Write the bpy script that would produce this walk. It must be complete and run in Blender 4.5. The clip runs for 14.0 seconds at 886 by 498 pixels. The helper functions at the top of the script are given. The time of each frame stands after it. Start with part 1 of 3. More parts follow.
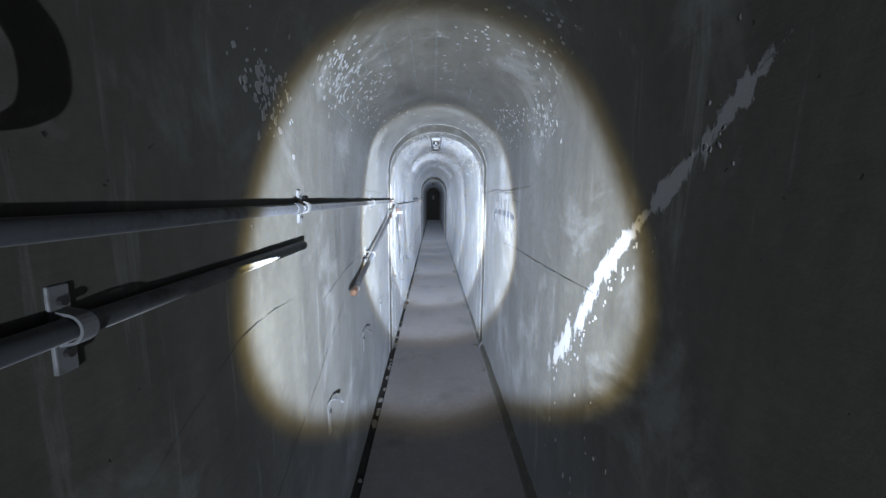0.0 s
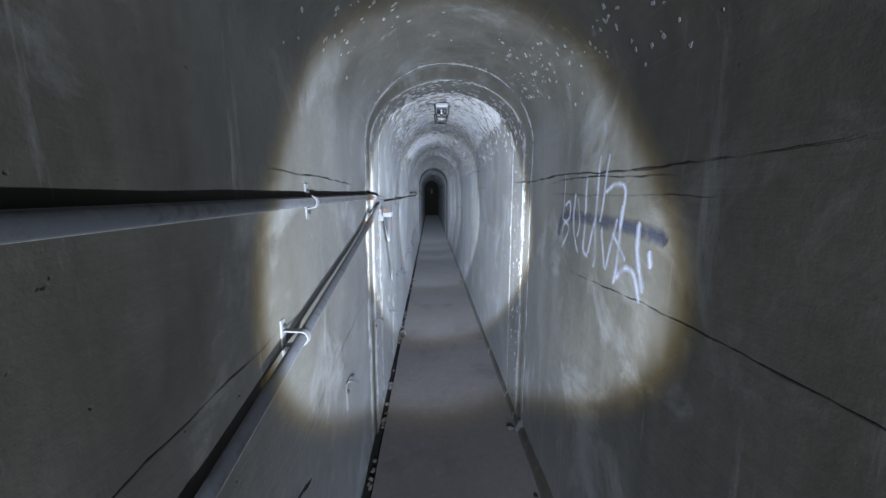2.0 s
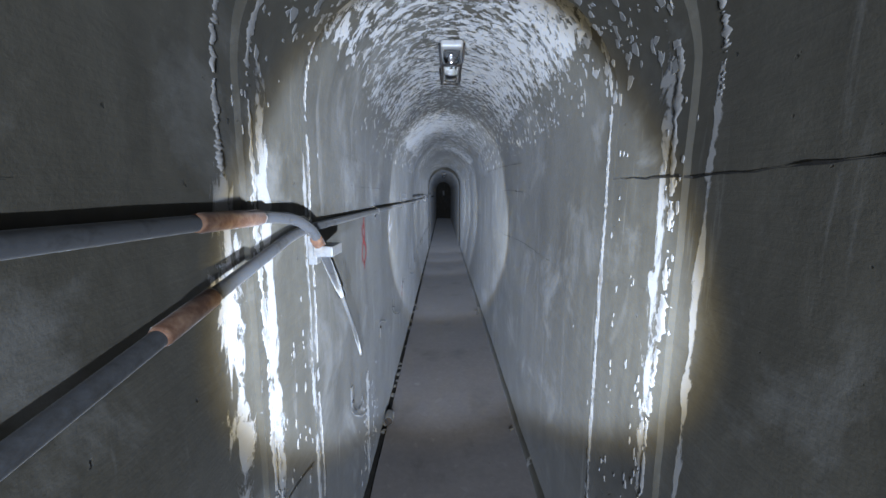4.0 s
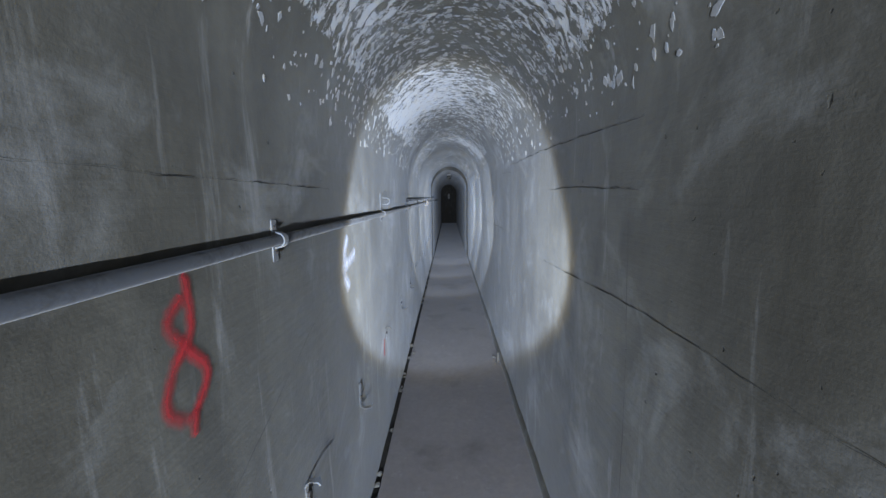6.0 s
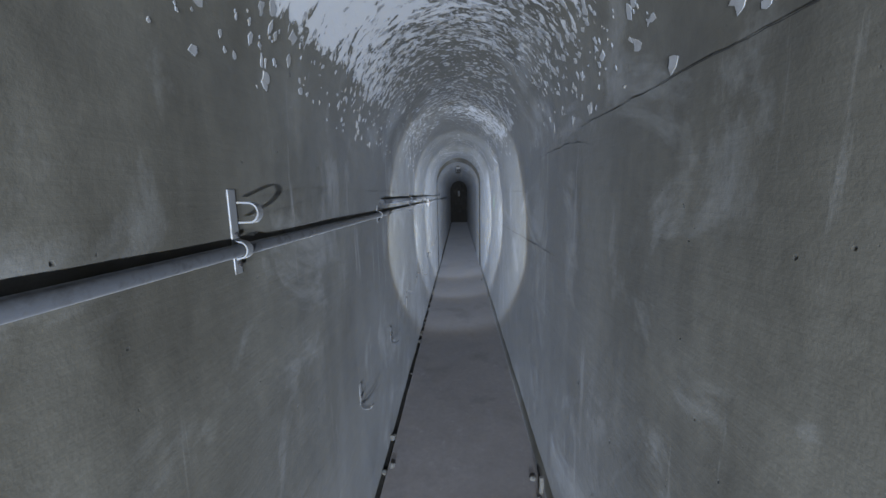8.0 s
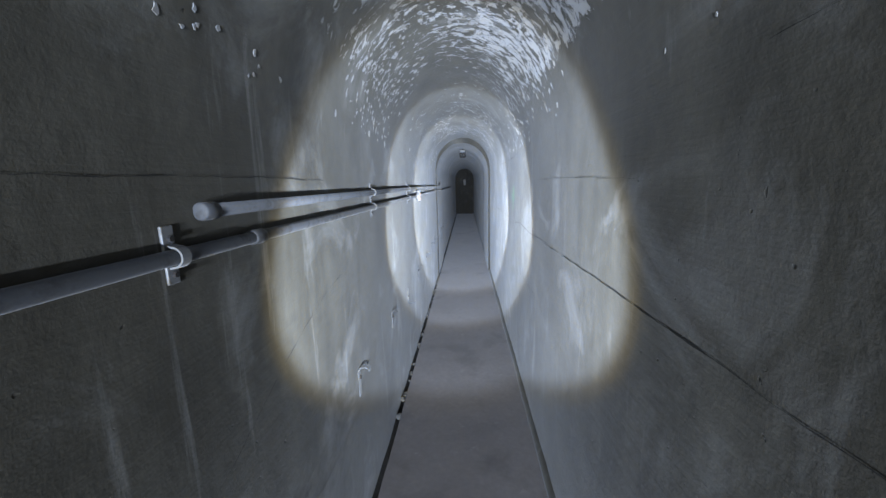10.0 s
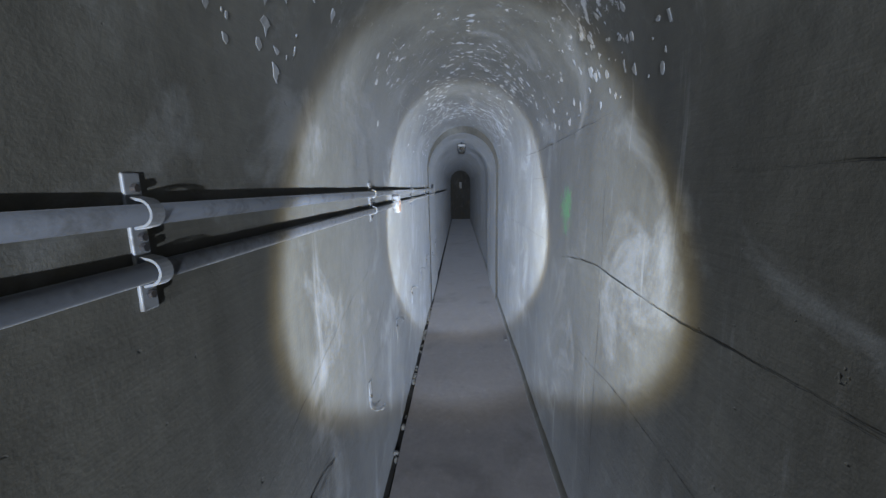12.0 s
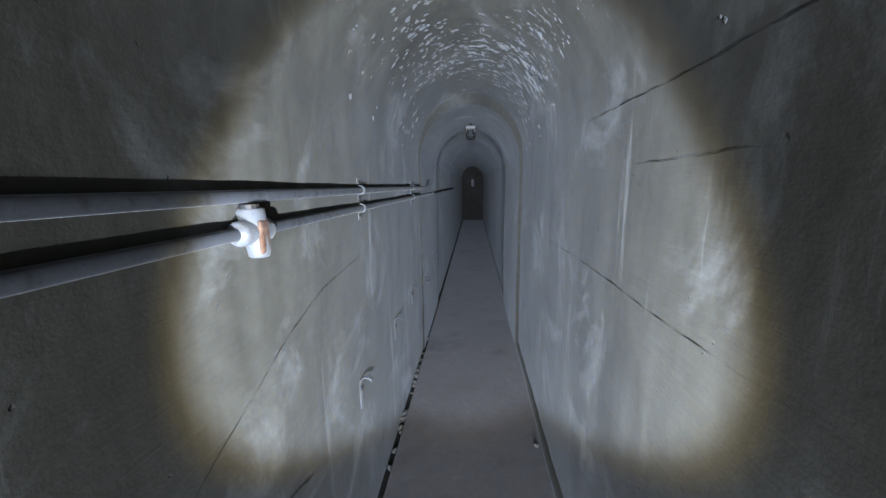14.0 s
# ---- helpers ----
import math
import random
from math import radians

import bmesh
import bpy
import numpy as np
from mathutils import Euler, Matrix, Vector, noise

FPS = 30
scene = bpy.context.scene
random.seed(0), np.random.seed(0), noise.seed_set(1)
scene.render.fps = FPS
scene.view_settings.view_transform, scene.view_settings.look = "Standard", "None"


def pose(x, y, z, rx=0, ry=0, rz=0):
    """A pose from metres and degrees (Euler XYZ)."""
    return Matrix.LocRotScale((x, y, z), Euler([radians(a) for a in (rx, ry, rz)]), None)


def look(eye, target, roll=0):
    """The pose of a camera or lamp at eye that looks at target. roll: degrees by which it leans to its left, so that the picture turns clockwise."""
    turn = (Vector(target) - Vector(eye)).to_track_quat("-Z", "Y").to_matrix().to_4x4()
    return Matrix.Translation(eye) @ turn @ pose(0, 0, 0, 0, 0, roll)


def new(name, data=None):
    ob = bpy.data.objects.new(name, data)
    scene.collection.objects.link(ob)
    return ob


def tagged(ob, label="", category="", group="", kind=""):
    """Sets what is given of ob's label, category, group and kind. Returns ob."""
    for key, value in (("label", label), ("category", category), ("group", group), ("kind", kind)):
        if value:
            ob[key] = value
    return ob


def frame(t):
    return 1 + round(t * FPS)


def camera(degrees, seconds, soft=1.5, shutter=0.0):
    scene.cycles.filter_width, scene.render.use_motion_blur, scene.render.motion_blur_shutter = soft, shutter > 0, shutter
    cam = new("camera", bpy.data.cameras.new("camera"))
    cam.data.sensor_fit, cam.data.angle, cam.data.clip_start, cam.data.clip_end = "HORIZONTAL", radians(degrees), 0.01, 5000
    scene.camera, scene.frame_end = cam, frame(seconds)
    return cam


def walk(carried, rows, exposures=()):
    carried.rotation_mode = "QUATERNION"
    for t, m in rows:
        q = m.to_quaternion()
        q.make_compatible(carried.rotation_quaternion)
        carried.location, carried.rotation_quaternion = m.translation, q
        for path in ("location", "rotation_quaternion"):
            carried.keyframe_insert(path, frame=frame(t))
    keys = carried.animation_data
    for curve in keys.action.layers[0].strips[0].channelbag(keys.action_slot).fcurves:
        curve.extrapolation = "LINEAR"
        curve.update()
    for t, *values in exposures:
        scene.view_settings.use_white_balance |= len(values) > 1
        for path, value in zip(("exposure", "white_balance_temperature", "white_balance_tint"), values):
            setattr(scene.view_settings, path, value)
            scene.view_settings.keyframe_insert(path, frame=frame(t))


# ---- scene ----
cam = camera(101.4, 14.0)

PATH = [
    (0, (0.008, 1.094, 1.665), (0.066, 3.074, 1.39), 0.4),
    (0.5, (-0.048, 1.465, 1.648), (0.036, 3.441, 1.347), 0.5),
    (1, (-0.054, 1.851, 1.616), (0.017, 3.824, 1.291), 0.3),
    (1.5, (-0.036, 2.26, 1.646), (0.028, 4.233, 1.324), -0.0),
    (2, (-0.064, 2.672, 1.661), (0.006, 4.647, 1.354), 0.0),
    (2.5, (0.032, 3.058, 1.652), (0.099, 5.034, 1.349), 0.2),
    (3, (0.031, 3.436, 1.657), (0.073, 5.414, 1.359), 0.4),
    (3.5, (-0.063, 3.836, 1.674), (-0.018, 5.812, 1.363), -0.1),
    (4, (0.007, 4.204, 1.688), (0.009, 6.182, 1.388), 0.1),
    (4.2, (-0.004, 4.346, 1.69), (0.002, 6.325, 1.399), 0.3),
    (6.3, (0.034, 5.919, 1.684), (-0.008, 7.899, 1.402), -0.9),
    (6.5, (0.059, 6.102, 1.689), (-0.004, 8.079, 1.392), -0.7),
    (7, (0.108, 6.509, 1.726), (0.02, 8.486, 1.432), -0.9),
    (7.5, (0.088, 6.908, 1.689), (-0.003, 8.884, 1.396), -1.0),
    (7.7, (0.081, 7.076, 1.694), (-0.01, 9.052, 1.4), -1.1),
    (9.8, (0.036, 8.866, 1.684), (-0.06, 10.836, 1.351), -1.2),
    (10, (0.107, 8.989, 1.699), (-0.021, 10.954, 1.345), -1.4),
    (10.5, (0.064, 9.401, 1.712), (-0.029, 11.368, 1.357), -1.5),
    (11, (0.079, 9.805, 1.701), (-0.013, 11.772, 1.351), -1.4),
    (11.5, (0.014, 10.215, 1.678), (-0.068, 12.185, 1.338), -0.7),
    (12, (0.008, 10.602, 1.688), (-0.086, 12.571, 1.35), -1.1),
    (12.5, (0.064, 11.003, 1.699), (-0.057, 12.97, 1.358), -1.3),
    (13, (0.022, 11.438, 1.665), (-0.088, 13.405, 1.318), -0.8),
    (13.5, (0.051, 11.853, 1.652), (-0.081, 13.822, 1.321), -1.2),
    (14, (0.089, 12.273, 1.68), (-0.076, 14.235, 1.331), -0.7),
]

EXPOSURES = [(0, 1.55), (0.5, 1.2), (1, 0.65), (1.5, 0.85), (2, 0.9), (2.5, 0.85), (3, 0.7), (3.5, 0.85), (4.2, 0.95), (6.3, 1.65), (7.0, 1.8), (7.7, 1.6), (9.8, 2.55), (10.5, 2.4), (11, 2.05), (11.5, 2.2), (12, 2.3), (12.5, 2.15), (13, 2.0), (13.5, 2.25), (14, 2.2)]

walk(cam, [(t, look(eye, target, roll)) for t, eye, target, roll in PATH], EXPOSURES)

world = bpy.data.worlds.new("world")
world.use_nodes = True
world.node_tree.nodes["Background"].inputs["Color"].default_value = (0, 0, 0, 1)
world.node_tree.nodes["Background"].inputs["Strength"].default_value = 0.0
scene.world = world


# Fixed spots added for one carried hand torch, (y, watts), later groups weaker.
TORCH_STAND_INS = ((1.22, 104.0), (2.75, 106.0), (4.15, 108.0), (6.47, 58.0), (9.20, 32.0), (10.70, 36.0), (12.10, 41.0))


def torch_stand_in(y, watts):
    """One fixed stand-in for the torch's beam: a cold white pool with a warm rim."""
    for size, blend, colour, share in ((68.0, 0.20, (0.54, 0.70, 1.0), 1.08), (72.5, 0.24, (1.0, 0.78, 0.28), 0.26)):
        lamp = bpy.data.lights.new("torch_stand_in", "SPOT")
        lamp.energy = watts * share
        lamp.color = colour
        lamp.spot_size = radians(size)
        lamp.spot_blend = blend
        lamp.shadow_soft_size = 0.012
        new("torch_stand_in", lamp).matrix_world = look((0.10, y, 1.24), (-0.05, y + 3.0, 1.56))


# Added weak fill behind the start, lifting the dark edges of the first view.
torch_stand_in(-0.35, 32.0)
for ty, watts in TORCH_STAND_INS:
    torch_stand_in(ty, watts)

# ---------------------------------------------------------------- materials


def material(name):
    m = bpy.data.materials.new(name)
    m.use_nodes = True
    return m, m.node_tree, m.node_tree.nodes["Principled BSDF"]


def node(nt, kind, ins=(), **props):
    n = nt.nodes.new(kind)
    for key, value in props.items():
        if key == "operation":
            n.operation = value
        elif key == "data_type":
            n.data_type = value
        elif key == "blend_type":
            n.blend_type = value
        elif key == "feature":
            n.feature = value
        elif key == "noise_dimensions":
            n.noise_dimensions = value
    for key, value in ins:
        if isinstance(value, bpy.types.NodeSocket):
            nt.links.new(value, n.inputs[key])
        else:
            n.inputs[key].default_value = value
    return n


def math_node(nt, op, a, b=0.0, clamp=False):
    n = node(nt, "ShaderNodeMath", [(0, a), (1, b)], operation=op)
    n.use_clamp = clamp
    return n.outputs[0]


def coords(nt, scale=(1, 1, 1), uv=False):
    tc = nt.nodes.new("ShaderNodeTexCoord")
    mp = node(nt, "ShaderNodeMapping", [("Vector", tc.outputs["UV" if uv else "Object"]), ("Scale", scale)])
    return mp.outputs[0]


def noise_tex(nt, vec, scale, detail=5.0, rough=0.6, distort=0.0):
    return node(nt, "ShaderNodeTexNoise", [("Vector", vec), ("Scale", scale), ("Detail", detail), ("Roughness", rough), ("Distortion", distort)]).outputs["Fac"]


def ramp(nt, fac, lo, hi):
    return node(nt, "ShaderNodeMapRange", [("Value", fac), ("From Min", lo), ("From Max", hi), ("To Min", 0.0), ("To Max", 1.0)]).outputs["Result"]


def mix(nt, fac, a, b, how="MIX"):
    n = nt.nodes.new("ShaderNodeMix")
    n.data_type, n.blend_type = "RGBA", how
    for key, value in ((0, fac), (6, a), (7, b)):
        if isinstance(value, bpy.types.NodeSocket):
            nt.links.new(value, n.inputs[key])
        else:
            n.inputs[key].default_value = value if key == 0 else (*value, 1)
    return n.outputs[2]


def concrete(name, dark, light, white=0.0, green=False, boards=False, sheen=0.4, rough=0.62, pale=0.4, crusts=()):
    m, nt, bsdf = material(name)
    flat = coords(nt)
    big = noise_tex(nt, flat, 1.3, 6, 0.62, 0.4)
    streak = noise_tex(nt, coords(nt, (5, 5, 0.55)), 1.6, 6, 0.65, 0.2)
    fine = noise_tex(nt, flat, 26, 6, 0.7)
    grit = noise_tex(nt, flat, 150, 3, 0.6)
    tone = math_node(nt, "ADD", math_node(nt, "MULTIPLY", big, 0.55), math_node(nt, "MULTIPLY", streak, 0.45))
    colour = mix(nt, ramp(nt, tone, 0.32, 0.68), dark, light)
    colour = mix(nt, math_node(nt, "MULTIPLY", ramp(nt, fine, 0.35, 0.75), 0.35), colour, [c * 0.55 for c in dark])
    # pale lime wash runs
    runs = ramp(nt, noise_tex(nt, coords(nt, (9, 9, 0.7)), 1.2, 7, 0.7, 0.3), 0.6, 0.72)
    colour = mix(nt, math_node(nt, "MULTIPLY", runs, 0.4), colour, (0.3, 0.3, 0.29))
    # pale cloudy patches where the old wash still clings
    cloud = ramp(nt, noise_tex(nt, flat, 2.1, 9, 0.68, 0.6), 0.54, 0.66)
    colour = mix(nt, math_node(nt, "MULTIPLY", cloud, pale), colour, (0.22, 0.222, 0.215))
    # damp dark stains
    damp = ramp(nt, noise_tex(nt, coords(nt, (2.2, 2.2, 0.9)), 0.9, 5, 0.6, 0.3), 0.56, 0.72)
    colour = mix(nt, math_node(nt, "MULTIPLY", damp, 0.55), colour, [c * 0.5 for c in dark])
    # grain that the shuttering boards left
    grain = noise_tex(nt, coords(nt, (1.0, 1.6, 42.0)), 1.0, 4, 0.6)
    height = math_node(nt, "ADD", math_node(nt, "MULTIPLY", fine, 0.45), math_node(nt, "MULTIPLY", grit, 0.14))
    height = math_node(nt, "ADD", height, math_node(nt, "MULTIPLY", grain, 0.35))
    pits = ramp(nt, noise_tex(nt, flat, 38, 2, 0.5), 0.74, 0.80)
    height = math_node(nt, "SUBTRACT", height, math_node(nt, "MULTIPLY", pits, 0.9))
    colour = mix(nt, math_node(nt, "MULTIPLY", pits, 0.7), colour, [c * 0.4 for c in dark])
    if white > 0:
        uv = coords(nt, (9.0, 15.0, 1.0), True)
        chips = noise_tex(nt, uv, 1.5, 8, 0.72, 0.5)
        zone = noise_tex(nt, flat, 0.85, 3, 0.55)
        edge = math_node(nt, "ADD", chips, math_node(nt, "MULTIPLY", math_node(nt, "SUBTRACT", zone, 0.5), 0.6))
        lift = node(nt, "ShaderNodeSeparateXYZ", [("Vector", flat)]).outputs[2]
        edge = math_node(nt, "SUBTRACT", edge, ramp(nt, lift, 2.24, 1.88))
        ahead = node(nt, "ShaderNodeSeparateXYZ", [("Vector", flat)]).outputs[1]
        edge = math_node(nt, "SUBTRACT", edge, math_node(nt, "MULTIPLY", ramp(nt, ahead, 9.0, 13.0), 0.12))
        paint = ramp(nt, edge, 0.545 - 0.09 * white, 0.565 - 0.09 * white)
        colour = mix(nt, math_node(nt, "MULTIPLY", paint, 0.85), colour, (0.40, 0.405, 0.41))
        height = math_node(nt, "ADD", height, math_node(nt, "MULTIPLY", paint, 0.9))
    if boards:
        sep = node(nt, "ShaderNodeSeparateXYZ", [("Vector", coords(nt, (1, 1, 1), True))])
        wob = math_node(nt, "MULTIPLY", noise_tex(nt, flat, 3, 3), 0.012)
        saw = math_node(nt, "FRACT", math_node(nt, "DIVIDE", math_node(nt, "ADD", sep.outputs[0], wob), 0.125))
        line = ramp(nt, saw, 0.05, 0.0)
        keep = ramp(nt, noise_tex(nt, flat, 1.1, 3), 0.42, 0.6)
        line = math_node(nt, "MULTIPLY", line, keep)
        colour = mix(nt, math_node(nt, "MULTIPLY", line, 0.85), colour, (0.05, 0.07, 0.065))
        height = math_node(nt, "SUBTRACT", height, math_node(nt, "MULTIPLY", line, 0.7))
    for y0, z0, y1, z1, wide, limit in crusts:
        tc = nt.nodes.new("ShaderNodeTexCoord")
        sep = node(nt, "ShaderNodeSeparateXYZ", [("Vector", tc.outputs["Object"])])
        long = math.hypot(y1 - y0, z1 - z0)
        ey, ez = (y1 - y0) / long, (z1 - z0) / long
        dy = math_node(nt, "SUBTRACT", sep.outputs[1], y0)
        dz = math_node(nt, "SUBTRACT", sep.outputs[2], z0)
        along = math_node(nt, "ADD", math_node(nt, "MULTIPLY", dy, ey), math_node(nt, "MULTIPLY", dz, ez))
        side = math_node(nt, "ABSOLUTE", math_node(nt, "SUBTRACT", math_node(nt, "MULTIPLY", dy, ez), math_node(nt, "MULTIPLY", dz, ey)))
        past = math_node(nt, "MAXIMUM", math_node(nt, "MULTIPLY", along, -1.0), math_node(nt, "SUBTRACT", along, long))
        far = math_node(nt, "ADD", math_node(nt, "DIVIDE", side, wide), math_node(nt, "MULTIPLY", math_node(nt, "MAXIMUM", past, 0.0), 6.0))
        rag = math_node(nt, "MULTIPLY", noise_tex(nt, coords(nt, (1, 9.0, 4.0)), 1.5, 9, 0.72, 0.6), 2.6)
        crust = ramp(nt, math_node(nt, "SUBTRACT", rag, far), limit, limit + 0.12)
        colour = mix(nt, math_node(nt, "MULTIPLY", crust, 0.8), colour, (0.34, 0.34, 0.34))
        height = math_node(nt, "ADD", height, math_node(nt, "MULTIPLY", crust, 0.6))
    if green:
        tc = nt.nodes.new("ShaderNodeTexCoord")
        sep = node(nt, "ShaderNodeSeparateXYZ", [("Vector", tc.outputs["Object"])])
        dy = math_node(nt, "DIVIDE", math_node(nt, "SUBTRACT", sep.outputs[1], 12.52), 0.12)
        dz = math_node(nt, "DIVIDE", math_node(nt, "SUBTRACT", sep.outputs[2], 1.57), 0.14)
        r2 = math_node(nt, "ADD", math_node(nt, "MULTIPLY", dy, dy), math_node(nt, "MULTIPLY", dz, dz))
        spray = math_node(nt, "SUBTRACT", math_node(nt, "MULTIPLY", noise_tex(nt, flat, 13, 7, 0.7, 0.8), 4.2), r2)
        colour = mix(nt, math_node(nt, "MULTIPLY", ramp(nt, spray, 1.35, 2.1), 0.75), colour, (0.03, 0.16, 0.03))
    nt.links.new(colour, bsdf.inputs["Base Color"])
    r = node(nt, "ShaderNodeMapRange", [("Value", tone), ("From Min", 0.3), ("From Max", 0.7), ("To Min", rough - 0.12), ("To Max", rough + 0.12)]).outputs["Result"]
    nt.links.new(r, bsdf.inputs["Roughness"])
    # Sheen brightens what is seen at a slant, imitating the torch's lit pool.
    value = node(nt, "ShaderNodeRGBToBW", [("Color", colour)]).outputs[0]
    pool_weight = node(nt, "ShaderNodeMapRange", [("Value", value), ("From Min", 0.03), ("From Max", 0.22), ("To Min", 0.5 * sheen), ("To Max", sheen)]).outputs["Result"]
    nt.links.new(pool_weight, bsdf.inputs["Sheen Weight"])
    bsdf.inputs["Diffuse Roughness"].default_value = 1.0
    bsdf.inputs["Sheen Roughness"].default_value = 0.33
    # The bluish tint carries the torch's cold light.
    bsdf.inputs["Sheen Tint"].default_value = (0.84, 0.90, 1.0, 1)
    bump = node(nt, "ShaderNodeBump", [("Height", height), ("Strength", 0.42), ("Distance", 0.007)])
    nt.links.new(bump.outputs[0], bsdf.inputs["Normal"])
    return m


def painted(name, base, worn, rough=0.5, metal=0.0, scale=40.0, amount=0.5, bump_size=0.002, pool_sheen=0.3):
    m, nt, bsdf = material(name)
    flat = coords(nt)
    a = noise_tex(nt, flat, scale, 6, 0.65)
    b = noise_tex(nt, flat, scale * 0.17, 4, 0.6)
    f = ramp(nt, math_node(nt, "ADD", math_node(nt, "MULTIPLY", a, 0.5), math_node(nt, "MULTIPLY", b, 0.5)), 0.62 - amount * 0.3, 0.72 - amount * 0.2)
    nt.links.new(mix(nt, f, base, worn), bsdf.inputs["Base Color"])
    bsdf.inputs["Metallic"].default_value = metal
    # Same slant-view brightening as on the concrete, imitating torch light.
    bsdf.inputs["Sheen Weight"].default_value = pool_sheen
    bsdf.inputs["Sheen Roughness"].default_value = 0.3
    r = node(nt, "ShaderNodeMapRange", [("Value", f), ("To Min", rough), ("To Max", min(1.0, rough + 0.3))]).outputs["Result"]
    nt.links.new(r, bsdf.inputs["Roughness"])
    bump = node(nt, "ShaderNodeBump", [("Height", a), ("Strength", 0.5), ("Distance", bump_size)])
    nt.links.new(bump.outputs[0], bsdf.inputs["Normal"])
    return m


# Concrete base darkened and browned: it holds the dim edges outside the torch's pool.
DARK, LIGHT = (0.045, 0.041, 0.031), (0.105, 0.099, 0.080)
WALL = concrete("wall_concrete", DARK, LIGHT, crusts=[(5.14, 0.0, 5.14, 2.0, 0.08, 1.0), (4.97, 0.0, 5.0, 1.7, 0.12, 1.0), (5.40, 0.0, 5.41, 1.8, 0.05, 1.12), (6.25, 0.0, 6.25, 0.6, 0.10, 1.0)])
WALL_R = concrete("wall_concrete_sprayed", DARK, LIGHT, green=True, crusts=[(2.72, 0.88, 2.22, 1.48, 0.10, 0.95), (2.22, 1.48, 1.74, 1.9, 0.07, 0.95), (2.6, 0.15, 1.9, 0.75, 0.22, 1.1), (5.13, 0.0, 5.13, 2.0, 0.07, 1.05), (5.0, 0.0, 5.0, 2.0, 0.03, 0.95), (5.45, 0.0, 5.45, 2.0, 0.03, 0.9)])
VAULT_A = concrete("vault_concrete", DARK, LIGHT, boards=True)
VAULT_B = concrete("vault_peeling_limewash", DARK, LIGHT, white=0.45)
FLOOR = concrete("floor_concrete", (0.15, 0.138, 0.134), (0.21, 0.196, 0.192), sheen=0.5, rough=0.7, pale=0.05)
# Gutter bottom: mottled near-black.
GUTTER = painted("gutter_near_black", (0.025, 0.023, 0.02), (0.05, 0.047, 0.042), 0.9, 0, 60, 0.5, 0.003, 0.03)
# Lime, limewash, conduit and bracket colours also lowered to dim outside the pool.
CALCITE = painted("calcite_crust", (0.36, 0.36, 0.36), (0.22, 0.21, 0.2), 0.6, 0, 30, 0.45, 0.004, 0.9)
FLAKE = painted("limewash_flake", (0.32, 0.325, 0.33), (0.2, 0.2, 0.19), 0.6, 0, 20, 0.5, 0.002, 0.9)
CRACK = painted("crack_shadow", (0.02, 0.019, 0.018), (0.05, 0.048, 0.044), 0.9, 0, 50, 0.5, 0.002, 0.05)
PIPE = painted("grey_conduit", (0.085, 0.09, 0.10), (0.05, 0.05, 0.05), 0.62, 0.0, 35, 0.4, 0.002, 0.2)
RUST = painted("rusty_steel", (0.12, 0.058, 0.035), (0.24, 0.15, 0.10), 0.8, 0.1, 45, 0.5, 0.003)
BRACKET = painted("galvanised_steel", (0.19, 0.195, 0.20), (0.12, 0.115, 0.11), 0.45, 0.0, 50, 0.35, 0.001, 0.4)
DARKSTEEL = painted("dark_steel", (0.04, 0.04, 0.043), (0.09, 0.065, 0.045), 0.5, 0.3, 50, 0.5, 0.001, 0.08)
RUBBER = painted("black_rubber", (0.012, 0.012, 0.012), (0.025, 0.025, 0.024), 0.6, 0, 40, 0.5, 0.001, 0.03)
STONE = painted("concrete_rubble", (0.20, 0.195, 0.18), (0.11, 0.105, 0.095), 0.85, 0, 30, 0.5, 0.004)
ENAMEL = painted("grey_enamel", (0.38, 0.39, 0.40), (0.25, 0.22, 0.2), 0.4, 0.0, 30, 0.4)



def sprayed(name, colour, cover):
    """Spray paint that thins out towards the edge of the stroke and over the grain of the wall."""
    m, nt, bsdf = material(name)
    across = node(nt, "ShaderNodeSeparateXYZ", [("Vector", coords(nt, (1, 1, 1), True))]).outputs[0]
    middle = math_node(nt, "SUBTRACT", 1.0, math_node(nt, "ABSOLUTE", math_node(nt, "SUBTRACT", math_node(nt, "MULTIPLY", across, 2.0), 1.0)))
    grain = noise_tex(nt, coords(nt), 55, 6, 0.75)
    thin = noise_tex(nt, coords(nt, (4, 4, 1.2)), 4, 4, 0.6)
    thick = math_node(nt, "ADD", math_node(nt, "MULTIPLY", middle, 1.1), math_node(nt, "MULTIPLY", math_node(nt, "SUBTRACT", grain, 0.62), 0.9))
    thick = math_node(nt, "MULTIPLY", ramp(nt, thick, 0.08, 1.05), ramp(nt, thin, 0.25, 0.55))
    nt.links.new(math_node(nt, "MULTIPLY", thick, cover), bsdf.inputs["Alpha"])
    nt.links.new(mix(nt, grain, colour, [c * 0.7 for c in colour]), bsdf.inputs["Base Color"])
    bsdf.inputs["Roughness"].default_value = 0.6
    bsdf.inputs["Diffuse Roughness"].default_value = 1.0
    # Sheen again lightens slanted strokes like the torch's pool.
    bsdf.inputs["Sheen Weight"].default_value = 0.7 if cover < 0.9 else 0.1
    bsdf.inputs["Sheen Roughness"].default_value = 0.33
    return m


SPRAY_WHITE = sprayed("white_spray_paint", (0.34, 0.36, 0.44), 0.72)
SPRAY_BLUE = sprayed("dark_blue_spray_paint", (0.035, 0.04, 0.06), 0.95)
SPRAY_RED = sprayed("red_spray_paint", (0.40, 0.025, 0.03), 0.95)

GLASS, _nt, _b = material("lamp_glass")
_b.inputs["Base Color"].default_value = (0.9, 0.93, 0.95, 1)
_b.inputs["Roughness"].default_value = 0.12
_b.inputs["Transmission Weight"].default_value = 1.0
